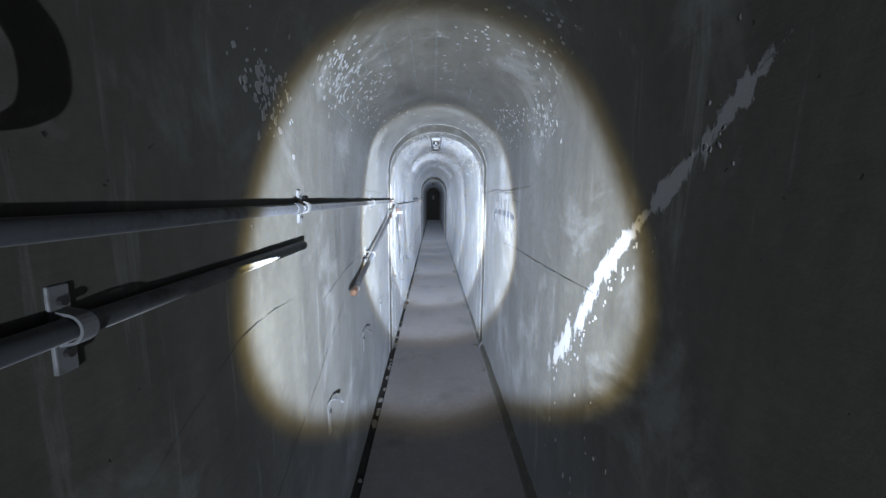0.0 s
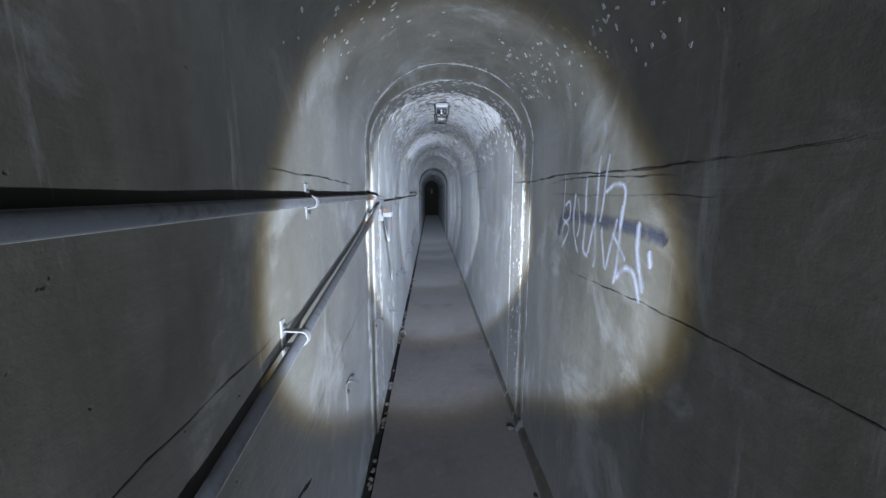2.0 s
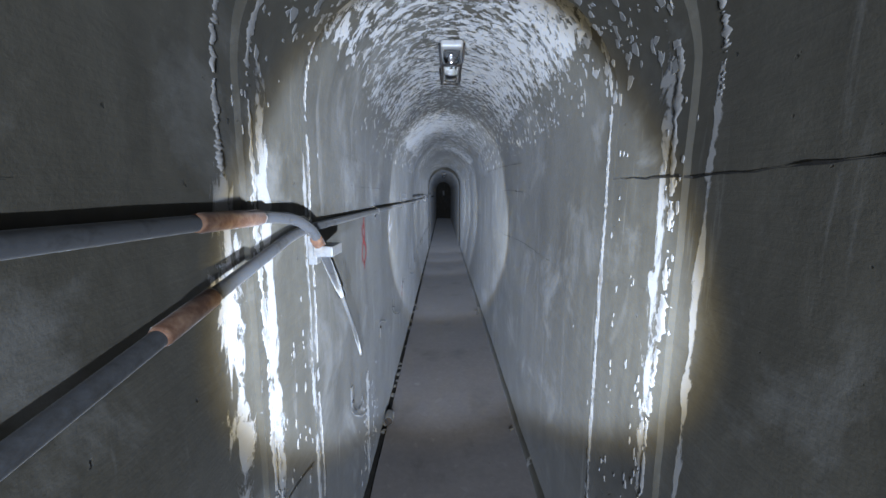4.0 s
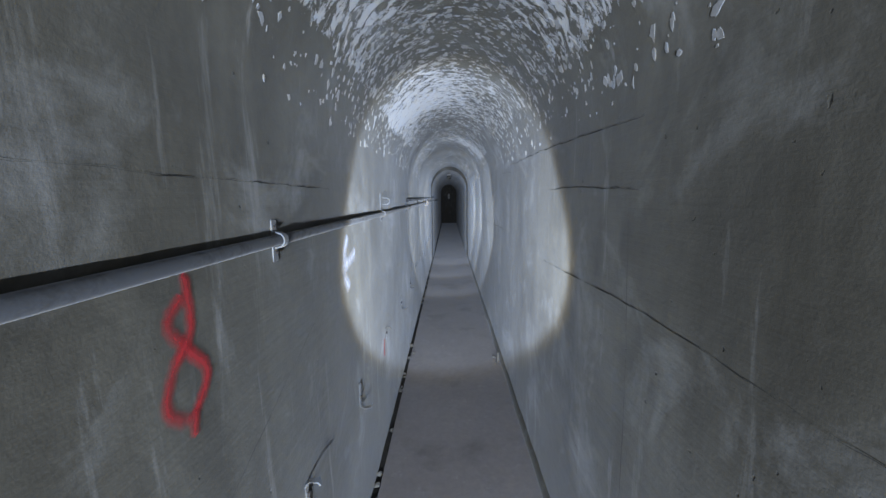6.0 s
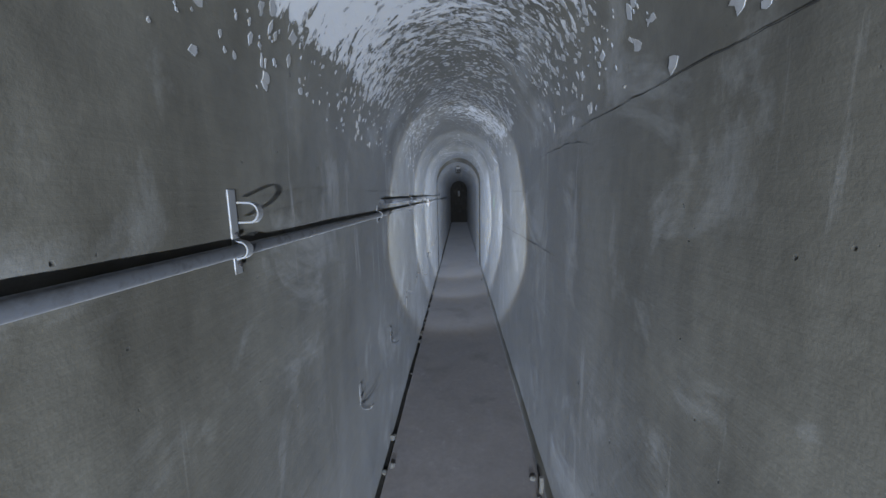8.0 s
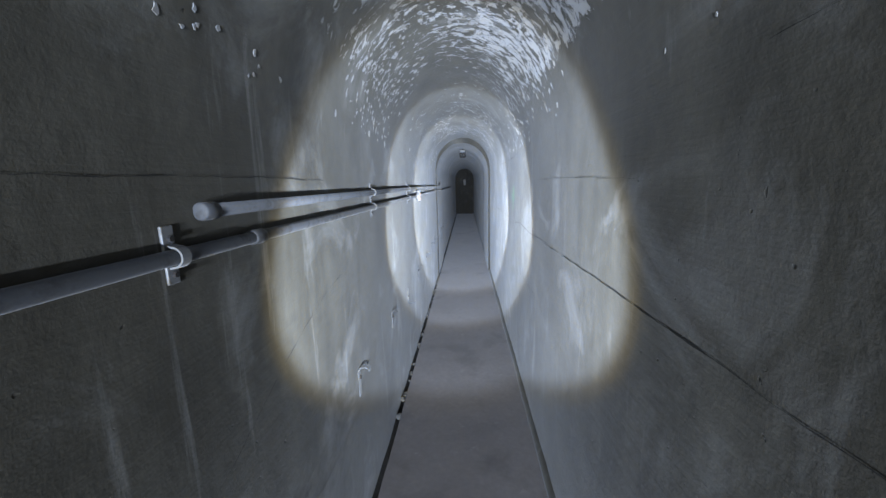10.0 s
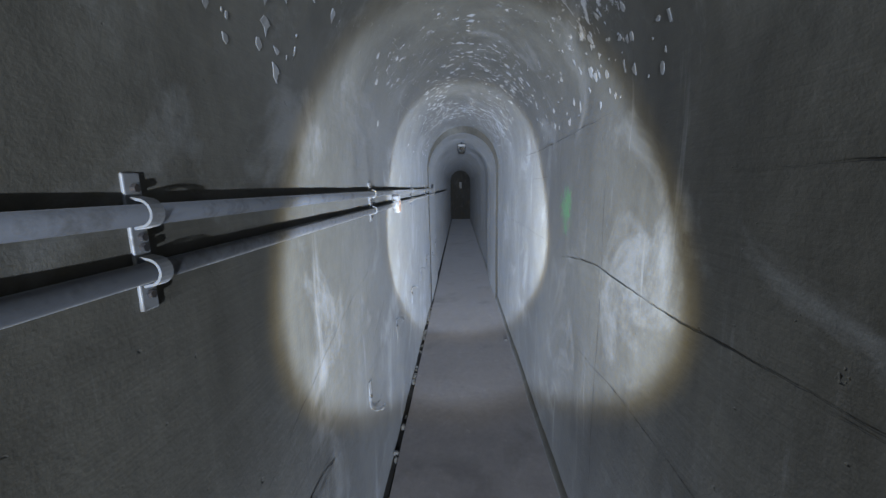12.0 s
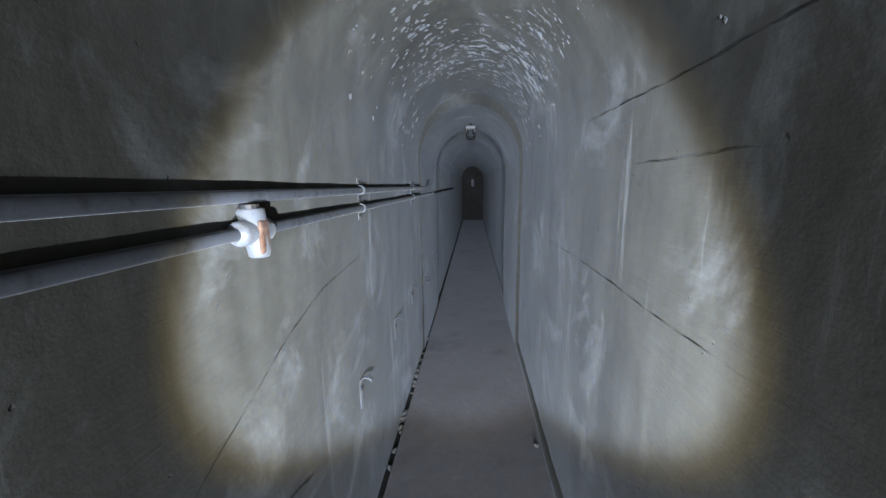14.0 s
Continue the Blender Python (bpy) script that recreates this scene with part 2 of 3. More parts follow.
_b.inputs["IOR"].default_value = 1.3
BULB, _nt, _b = material("frosted_bulb")
_b.inputs["Base Color"].default_value = (0.75, 0.75, 0.73, 1)
_b.inputs["Roughness"].default_value = 0.3

# ---------------------------------------------------------------- mesh helpers


def mesh_object(name, bm, mat, smooth=False):
    bmesh.ops.recalc_face_normals(bm, faces=bm.faces[:])
    me = bpy.data.meshes.new(name)
    bm.to_mesh(me)
    bm.free()
    if smooth:
        me.shade_smooth()
    me.materials.append(mat)
    return new(name, me)


def part(name, bm, mat, parent, label="", smooth=False):
    ob = mesh_object(name, bm, mat, smooth)
    ob.parent = parent
    if label:
        tagged(ob, label)
    return ob


def empty(name, at, label, category, group="", kind=""):
    ob = new(name)
    ob.empty_display_size = 0.05
    ob.location = at
    return tagged(ob, label, category, group, kind)


def box(bm, lo, hi, bevel=0.0):
    g = bmesh.ops.create_cube(bm, size=1.0)
    for v in g["verts"]:
        v.co = Vector([lo[i] + (v.co[i] + 0.5) * (hi[i] - lo[i]) for i in range(3)])
    if bevel:
        es = {e for v in g["verts"] for e in v.link_edges}
        bmesh.ops.bevel(bm, geom=list(es), offset=bevel, segments=2, affect="EDGES", profile=0.5)


def tube(bm, pts, r, sides=14, radii=None, caps=True):
    """A round tube swept along points."""
    pts = [Vector(p) for p in pts]
    rings = []
    up = None
    for i, p in enumerate(pts):
        d = (pts[min(i + 1, len(pts) - 1)] - pts[max(i - 1, 0)]).normalized()
        if up is None:
            up = d.orthogonal().normalized()
        up = (up - d * up.dot(d)).normalized()
        side = d.cross(up)
        rr = radii[i] if radii else r
        rings.append([bm.verts.new(p + (up * math.cos(a) + side * math.sin(a)) * rr) for a in [k * math.tau / sides for k in range(sides)]])
    for a, b in zip(rings, rings[1:]):
        for k in range(sides):
            bm.faces.new((a[k], a[(k + 1) % sides], b[(k + 1) % sides], b[k]))
    if caps:
        bm.faces.new(rings[0])
        bm.faces.new(rings[-1])


def strap(bm, pts, width, thick):
    """A flat strip, its width along y, swept along points of one x-z plane."""
    pts = [Vector(p) for p in pts]
    rows = []
    for i, p in enumerate(pts):
        d = (pts[min(i + 1, len(pts) - 1)] - pts[max(i - 1, 0)]).normalized()
        n = Vector((d.z, 0, -d.x)) * thick * 0.5
        w = Vector((0, width * 0.5, 0))
        rows.append([bm.verts.new(p + q) for q in (n + w, n - w, -n - w, -n + w)])
    for a, b in zip(rows, rows[1:]):
        for k in range(4):
            bm.faces.new((a[k], a[(k + 1) % 4], b[(k + 1) % 4], b[k]))
    bm.faces.new(rows[0])
    bm.faces.new(rows[-1])


def smooth_line(pts, steps=8):
    """Catmull-Rom points through the given ones."""
    pts = [Vector(p) for p in pts]
    ext = [pts[0] * 2 - pts[1]] + pts + [pts[-1] * 2 - pts[-2]]
    out = []
    for i in range(1, len(ext) - 2):
        a, b, c, d = ext[i - 1:i + 3]
        for k in range(steps):
            t = k / steps
            out.append(0.5 * ((2 * b) + (c - a) * t + (2 * a - 5 * b + 4 * c - d) * t * t + (3 * b - a - 3 * c + d) * t ** 3))
    out.append(pts[-1])
    return out


# ---------------------------------------------------------------- the gallery
# sections: y from, y to, left wall, right wall, springing height, crown height
SECTIONS = [
    (-4.0, 5.06, -0.465, 0.580, 1.96, 2.430),
    (5.06, 5.40, -0.449, 0.5625, 1.955, 2.365),
    (5.40, 15.9, -0.447, 0.562, 1.95, 2.520),
    (15.9, 17.5, -0.430, 0.530, 1.90, 2.425),
    (17.5, 30.0, -0.447, 0.562, 1.95, 2.500),
]
STEP = 0.06


def section_at(y):
    for s in SECTIONS:
        if y < s[1]:
            return s
    return SECTIONS[-1]


def uneven(p):
    q = Vector(p)
    return 0.006 * noise.noise(q * 1.3) + 0.0035 * noise.noise(q * 5.0) + 0.0015 * noise.noise(q * 17.0)


def vault_point(s, a):
    """A point of the vault: a runs from pi (left springing) to 0 (right springing)."""
    cx, hw, rise = (s[2] + s[3]) / 2, (s[3] - s[2]) / 2, s[5] - s[4]
    return cx + hw * math.cos(a), s[4] + rise * math.sin(a)


def sheet(name, s, mat, kind):
    """A wall or the vault of one section, 0.3 m thick, uneven on its inside."""
    y0, y1, xl, xr, zs, zc = s
    if kind == "left":
        prof = [(xl, -0.12 + (zs + 0.12) * k / 36) for k in range(37)]
        outs = [(-1, 0)] * 37
    elif kind == "right":
        prof = [(xr, -0.12 + (zs + 0.12) * k / 36) for k in range(37)]
        outs = [(1, 0)] * 37
    else:
        prof, outs = [], []
        for k in range(41):
            a = math.pi * (1 - k / 40)
            prof.append(vault_point(s, a))
            outs.append((math.cos(a), math.sin(a)))
    ny = max(2, int((y1 - y0) / STEP))
    verts, faces, uvs = [], [], []
    n = len(prof)
    arc = [0.0]
    for a, b in zip(prof, prof[1:]):
        arc.append(arc[-1] + math.hypot(b[0] - a[0], b[1] - a[1]))
    for j in range(ny + 1):
        y = y0 + (y1 - y0) * j / ny
        for (x, z), (ox, oz) in zip(prof, outs):
            d = uneven((x, y, z))
            verts.append((x + ox * d, y, z + oz * d))
    base = len(verts)
    for y in (y0, y1):
        for (x, z), (ox, oz) in zip(prof, outs):
            verts.append((x + ox * 0.3, y, z + oz * 0.3))
    rim = len(verts)
    verts += verts[:n] + verts[ny * n:ny * n + n]
    for j in range(ny):
        for k in range(n - 1):
            faces.append((j * n + k, j * n + k + 1, (j + 1) * n + k + 1, (j + 1) * n + k))
    for k in range(n - 1):
        faces.append((base + k, base + n + k, base + n + k + 1, base + k + 1))
        faces.append((rim + k, base + k, base + k + 1, rim + k + 1))
        faces.append((rim + n + k, rim + n + k + 1, base + n + k + 1, base + n + k))
    me = bpy.data.meshes.new(name)
    me.from_pydata(verts, [], faces)
    uv = me.uv_layers.new(name="uv")
    index = np.empty(len(me.loops), dtype=np.int32)
    me.loops.foreach_get("vertex_index", index)
    co = np.array([(arc[i % n], verts[i][1]) for i in range(len(verts))], dtype=np.float32)
    uv.data.foreach_set("uv", co[index].ravel())
    smooth = np.zeros(len(faces), dtype=bool)
    smooth[:ny * (n - 1)] = True
    me.polygons.foreach_set("use_smooth", smooth)
    me.materials.append(mat)
    return tagged(new(name, me), kind="structure")


for i, s in enumerate(SECTIONS):
    tagged(sheet("wall_left_%d" % (i + 1), s, WALL, "left"), "grey board-marked concrete gallery wall with pale streaks", "wall")
    tagged(sheet("wall_right_%d" % (i + 1), s, WALL_R, "right"), "grey concrete gallery wall with cracks and lime runs", "wall")
    tagged(sheet("ceiling_%d" % (i + 1), s, (VAULT_A, WALL, VAULT_B, VAULT_A, VAULT_A)[i], "vault"),
           "rounded concrete vault with flaking white limewash", "ceiling")

# floor slab with an open gutter along the left wall
bm = bmesh.new()
ny = 170
cols = [-0.398 + (0.62 + 0.398) * k / 14 for k in range(15)]
grid = [[bm.verts.new((x + (0.004 * noise.noise(Vector((0, y * 3, 7))) if k == 0 else 0), y, 0.004 * noise.noise(Vector((x * 2, y * 1.2, 0))) - 0.002))
         for k, x in enumerate(cols)] for y in [-4 + 34 * j / ny for j in range(ny + 1)]]
for j in range(ny):
    for k in range(14):
        bm.faces.new((grid[j][k], grid[j][k + 1], grid[j + 1][k + 1], grid[j + 1][k]))
ext = bmesh.ops.extrude_face_region(bm, geom=bm.faces[:])
for v in [g for g in ext["geom"] if isinstance(g, bmesh.types.BMVert)]:
    v.co.z = -0.14
tagged(mesh_object("floor", bm, FLOOR, False), "smooth dark grey concrete gallery floor", "floor", kind="structure")
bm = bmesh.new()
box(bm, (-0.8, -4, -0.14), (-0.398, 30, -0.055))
tagged(mesh_object("gutter_floor", bm, GUTTER), "near-black bottom of the narrow floor gutter", "gutter", kind="structure")
# low kerb at the foot of the right wall
bm = bmesh.new()
rows = []
for j in range(171):
    y = -4 + 34 * j / 170
    w = 0.008 * noise.noise(Vector((3, y * 2.0, 1)))
    rows.append([bm.verts.new(p) for p in ((0.60, y, -0.02), (0.535 + w, y, -0.02), (0.538 + w, y, 0.012), (0.552 + w * 0.5, y, 0.05), (0.60, y, 0.07))])
for a, b in zip(rows, rows[1:]):
    for k in range(4):
        bm.faces.new((a[k], a[k + 1], b[k + 1], b[k]))
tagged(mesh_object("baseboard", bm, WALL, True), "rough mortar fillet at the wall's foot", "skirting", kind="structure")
# closed ends
for nm, y in (("wall_south", -4.0), ("wall_north", 29.7)):
    bm = bmesh.new()
    box(bm, (-0.8, y - 0.2 if y < 0 else y, -0.14), (0.9, y if y < 0 else y + 0.2, 2.85))
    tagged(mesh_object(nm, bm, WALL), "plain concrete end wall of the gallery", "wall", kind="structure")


# ---------------------------------------------------------------- cracks, crusts, paint


def wall_x(side, y):
    s = section_at(y)
    return s[2] if side == "left" else s[3]


def on_wall(side, y, z, off):
    x = wall_x(side, y)
    d = uneven((x, y, z))
    return Vector((x - d + off, y, z)) if side == "left" else Vector((x + d - off, y, z))


def crack(side, pts, width, seed, mat=CRACK, name="crack", label="thin dark crack along a board joint in concrete", jag=0.006, off=0.003):
    """A ragged thin line on a wall along (y, z) points."""
    bm = bmesh.new()
    line = [p for p in smooth_line([(0, y, z) for y, z in pts], 1)] if len(pts) < 3 else smooth_line([(0, y, z) for y, z in pts], 4)
    fine = []
    for a, b in zip(line, line[1:]):
        n = max(1, int((b - a).length / 0.02))
        fine += [a.lerp(b, k / n) for k in range(n)]
    fine.append(line[-1])
    last = None
    for i, p in enumerate(fine):
        q = Vector((seed, p.y * 9, p.z * 9))
        j = jag * noise.noise(q) + jag * 0.5 * noise.noise(q * 4)
        w = width * max(0.12, 0.55 + 0.9 * noise.noise(q * 1.7)) * min(1, 0.25 + 4 * min(i, len(fine) - 1 - i) / len(fine))
        d = (fine[min(i + 1, len(fine) - 1)] - fine[max(i - 1, 0)]).normalized()
        nrm = Vector((0, -d.z, d.y))
        c = p + nrm * j
        a, b = c + nrm * w / 2, c - nrm * w / 2
        pair = [bm.verts.new(on_wall(side, a.y, a.z, off)), bm.verts.new(on_wall(side, b.y, b.z, off))]
        if last:
            bm.faces.new((last[0], pair[0], pair[1], last[1]))
        last = pair
    return tagged(mesh_object(name, bm, mat), label, "crack" if mat is CRACK else "paint mark", kind="structure")


CRACKS = [
    ("right", [(5.4, 1.735), (4.9, 1.73), (4.4, 1.745), (3.9, 1.73), (3.2, 1.74)], 0.014, 1),
    ("right", [(4.6, 1.71), (4.2, 1.72), (3.6, 1.705)], 0.009, 2),
    ("right", [(4.6, 1.655), (4.0, 1.65), (3.4, 1.655)], 0.004, 3),
    ("right", [(4.3, 1.30), (3.6, 1.33), (2.9, 1.33), (2.2, 1.34)], 0.008, 4),
    ("left", [(3.6, 1.72), (4.0, 1.715), (4.6, 1.70)], 0.010, 5),
    ("left", [(1.6, 1.17), (1.96, 1.32), (2.3, 1.33)], 0.006, 6),
    ("left", [(1.6, 0.55), (2.0, 0.72), (2.6, 0.96), (3.0, 1.12)], 0.008, 7),
    ("left", [(2.6, 1.22), (3.1, 1.28), (3.6, 1.30)], 0.006, 8),
    ("left", [(3.6, 0.86), (4.3, 0.98), (4.9, 1.02)], 0.006, 9),
    ("right", [(8.9, 1.95), (8.0, 1.945), (7.4, 1.93), (6.7, 1.90)], 0.010, 10),
    ("right", [(9.6, 1.90), (9.0, 1.905), (8.7, 1.86)], 0.007, 11),
    ("right", [(7.7, 1.715), (7.2, 1.72), (6.7, 1.70)], 0.008, 12),
    ("right", [(7.7, 1.32), (7.0, 1.35), (6.6, 1.36), (6.0, 1.34)], 0.008, 13),
    ("right", [(11.2, 1.34), (10.6, 1.355), (9.9, 1.365), (9.2, 1.37)], 0.011, 14),
    ("right", [(12.6, 1.30), (12.1, 1.36), (11.6, 1.34), (11.0, 1.36)], 0.009, 15),
    ("right", [(12.4, 0.90), (11.7, 0.95), (11.0, 0.92)], 0.005, 16),
    ("right", [(13.9, 1.93), (13.2, 1.92), (12.5, 1.93), (12.0, 1.94)], 0.007, 17),
    ("right", [(13.4, 1.73), (12.9, 1.735)], 0.006, 18),
    ("right", [(14.6, 1.33), (13.9, 1.345), (13.2, 1.34), (12.7, 1.35)], 0.006, 19),
    ("left", [(6.0, 1.73), (6.6, 1.725), (7.1, 1.72)], 0.006, 20),
    ("left", [(6.3, 1.05), (7.0, 1.30), (7.4, 1.37)], 0.004, 21),
    ("left", [(9.3, 1.72), (9.9, 1.73), (10.4, 1.72)], 0.005, 22),
    ("left", [(9.6, 1.02), (10.2, 1.25), (10.6, 1.33)], 0.004, 23),
    ("left", [(12.2, 0.86), (12.9, 1.12), (13.4, 1.30), (14.0, 1.36)], 0.006, 24),
    ("left", [(11.3, 1.0), (11.9, 1.2), (12.4, 1.30)], 0.004, 25),
    ("right", [(6.71, 0.4), (6.70, 0.9), (6.72, 1.3), (6.75, 1.65)], 0.005, 26),
    ("right", [(12.02, 0.3), (12.03, 0.8), (12.01, 1.3), (12.02, 1.75)], 0.007, 27),
    ("right", [(10.0, 1.70), (10.8, 1.715), (11.4, 1.71)], 0.004, 28),
]
for side, pts, w, seed in CRACKS:
    crack(side, pts, w * 0.5, seed)


def section_surface(y, u, off):
    """Point and outward normal at u in 0..1 round the section, from the left foot over the crown to the right foot."""
    s = section_at(y)
    zs = s[4]
    arc = math.pi * (s[3] - s[2]) / 2
    total = zs * 2 + arc
    d = u * total
    if d < zs:
        return on_wall("left", y, d, off), Vector((-1, 0, 0))
    if d > zs + arc:
        return on_wall("right", y, total - d, off), Vector((1, 0, 0))
    a = math.pi * (1 - (d - zs) / arc)
    x, z = vault_point(s, a)
    n = Vector((math.cos(a), 0, math.sin(a)))
    return Vector((x, y, z)) + n * (uneven((x, y, z)) - off), n


def crust_ring(y, width, seed, u0=0.01, u1=0.99, gaps=0.0, thick=0.0045):
    """A ragged ridge of white lime across walls and vault."""
    bm = bmesh.new()
    last = None
    for i in range(901):
        u = u0 + (u1 - u0) * i / 900
        q = Vector((seed, u * 30, 0))
        w = width * (0.6 + 0.8 * noise.noise(q) + 0.6 * noise.noise(q * 4) + 0.5 * noise.noise(q * 13) + 0.5 * noise.noise(q * 31) - gaps)
        if w < 0.003:
            last = None
            continue
        c = y + 0.018 * noise.noise(q * 0.5 + Vector((5, 0, 0))) + 0.008 * noise.noise(q * 9)
        t = thick * (0.7 + 0.6 * noise.noise(q * 3))
        row = []
        for dy, off in ((-w / 2, -0.004), (-w / 4, t), (w / 5, t * 0.9), (w / 2, -0.004)):
            p, n = section_surface(c + dy if section_at(c + dy) == section_at(y) else y, u, off)
            p.y = c + dy
            row.append(bm.verts.new(p))
        if last:
            for k in range(3):
                bm.faces.new((last[k], row[k], row[k + 1], last[k + 1]))
        last = row
    return tagged(mesh_object("lime_crust", bm, CALCITE, True), "white lime crust seeping from a construction joint", "lime deposit", kind="stuff")


crust_ring(5.10, 0.05, 3, gaps=0.15, thick=0.003)
crust_ring(5.45, 0.045, 8, gaps=0.12, thick=0.003)
crust_ring(5.0, 0.06, 15, u0=0.31, u1=0.66, gaps=0.2, thick=0.003)


def flakes(name, spots, mat, label, category, off=0.0018):
    """Small irregular flakes lying on the section; spots: (y, u, size, stretch)."""
    verts, faces = [], []
    for y, u, size, stretch in spots:
        c, n = section_surface(y, u, off)
        along = Vector((0, 1, 0))
        across = n.cross(along)
        k = random.randint(5, 8)
        turn = random.random() * math.tau
        tip = random.uniform(-0.08, 0.08)
        first = len(verts)
        for j in range(k):
            a = turn + j * math.tau / k
            r = size * random.uniform(0.3, 1.3)
            p = c + along * (math.cos(a) * r * stretch) + across * (math.sin(a) * r)
            p -= n * (0.15 * size * tip * math.cos(a))
            verts.append(p)
        faces.append(tuple(range(first, first + k)))
        rim = len(verts)
        for j in range(k):
            verts.append(verts[first + j] + n * 0.003)
        for j in range(k):
            faces.append((first + j, first + (j + 1) % k, rim + (j + 1) % k, rim + j))
    me = bpy.data.meshes.new(name)
    me.from_pydata(verts, [], faces)
    me.materials.append(mat)
    return tagged(new(name, me), label, category, kind="stuff")


rng = random.Random(7)
spots = []
while len(spots) < 5200:
    y = rng.uniform(5.1, 15.8)
    u = rng.gauss(0.5, 0.10)
    if not 0.36 < u < 0.64:
        continue
    dens = noise.noise(Vector((y * 1.1, u * 12, 2))) + (0.25 if y < 9.5 else (0.0 if y < 11.2 else -0.28))
    if dens + rng.uniform(-0.35, 0.35) > 0.0:
        spots.append((y, u, 0.004 + 0.020 * rng.random() ** 1.7, rng.uniform(0.4, 1.1)))
flakes("limewash_flakes", spots, FLAKE, "flaking white limewash scales on the vault", "peeling paint")
spots = []
while len(spots) < 700:
    y = rng.uniform(0.5, 5.0)
    u = rng.choice((rng.gauss(0.42, 0.025), rng.gauss(0.60, 0.02), rng.uniform(0.40, 0.60)))
    if noise.noise(Vector((y * 1.4, u * 14, 9))) + rng.uniform(-0.3, 0.3) > 0.18:
        spots.append((y, u, rng.uniform(0.003, 0.011), rng.uniform(0.5, 1.4)))
for count, py, pu, dy, du in ((130, 2.75, 0.40, 0.11, 0.012), (90, 2.2, 0.354, 0.09, 0.009), (40, 3.0, 0.635, 0.12, 0.012)):
    for _ in range(count):
        spots.append((rng.gauss(py, dy), rng.gauss(pu, du), 0.004 + 0.012 * rng.random() ** 1.5, rng.uniform(0.5, 1.3)))
flakes("limewash_flakes", spots, FLAKE, "scattered white limewash scales on grey concrete", "peeling paint")
# slanting lime run on the right wall near the start
spots = []
total_r = 1.96 * 2 + math.pi * 0.5325
for _ in range(70):
    f = rng.random()
    y = 2.70 - 0.88 * f + rng.gauss(0, 0.03)
    z = 0.85 + 0.97 * f + rng.gauss(0, 0.03)
    if noise.noise(Vector((y * 7, z * 7, 4))) > -0.18:
        spots.append((y, 1 - z / total_r, rng.uniform(0.003, 0.011), rng.uniform(0.4, 0.8)))
for _ in range(60):
    y, z = rng.gauss(2.25, 0.25), rng.gauss(0.62, 0.22)
    if z > 0.06 and noise.noise(Vector((y * 5, z * 5, 14))) > 0.02:
        spots.append((y, 1 - z / total_r, rng.uniform(0.004, 0.014), rng.uniform(0.3, 0.7)))
flakes("lime_run", spots, CALCITE, "white lime run slanting down a concrete wall", "lime deposit")
# drips of lime below the joint on the left and the right wall
spots = []
for _ in range(600):
    y, z = 5.05 + abs(rng.gauss(0, 0.16)), rng.uniform(0.05, 1.9)
    if noise.noise(Vector((y * 22, z * 1.6, 3))) > 0.1:
        spots.append((y, z / 5.45 if rng.random() < 0.55 else 1 - z / 5.45, rng.uniform(0.004, 0.016), rng.uniform(0.25, 0.5)))
for _ in range(260):
    y, z = rng.gauss(6.25, 0.12), rng.uniform(0.05, 0.55)
    if noise.noise(Vector((y * 20, z * 2, 8))) > 0.0:
        spots.append((y, z / 5.45, rng.uniform(0.004, 0.016), rng.uniform(0.25, 0.5)))
flakes("lime_drips", spots, CALCITE, "white lime drips on the walls below the joint", "lime deposit")


def paint_mark(name, label, side, lines, mat):
    """Several strokes as the parts of one painted mark."""
    root = None
    for i, (pts, w) in enumerate(lines):
        bm = bmesh.new()
        line = smooth_line([(0, y, z) for y, z in pts], 8)
        last = None
        uv = bm.loops.layers.uv.new("uv")
        for k, p in enumerate(line):
            d = (line[min(k + 1, len(line) - 1)] - line[max(k - 1, 0)]).normalized()
            nrm = Vector((0, -d.z, d.y))
            ww = w * 2.0 * (0.95 + 0.14 * noise.noise(Vector((i * 3, k * 0.6, 1))))
            if k in (0, len(line) - 1):
                ww *= 0.45
            pair = []
            for sgn in (0.5, -0.5):
                c = p + nrm * ww * sgn
                pair.append(bm.verts.new(on_wall(side, c.y, c.z, 0.0022 + 0.0004 * (i % 5))))
            if last:
                f = bm.faces.new((last[0], pair[0], pair[1], last[1]))
                for loop, at in zip(f.loops, ((0, k - 1), (0, k), (1, k), (1, k - 1))):
                    loop[uv].uv = at
            last = pair
        if root is None:
            root = empty(name, (0, 0, 0), label, "graffiti")
        part("paint_stroke", bm, mat, root)
    return root


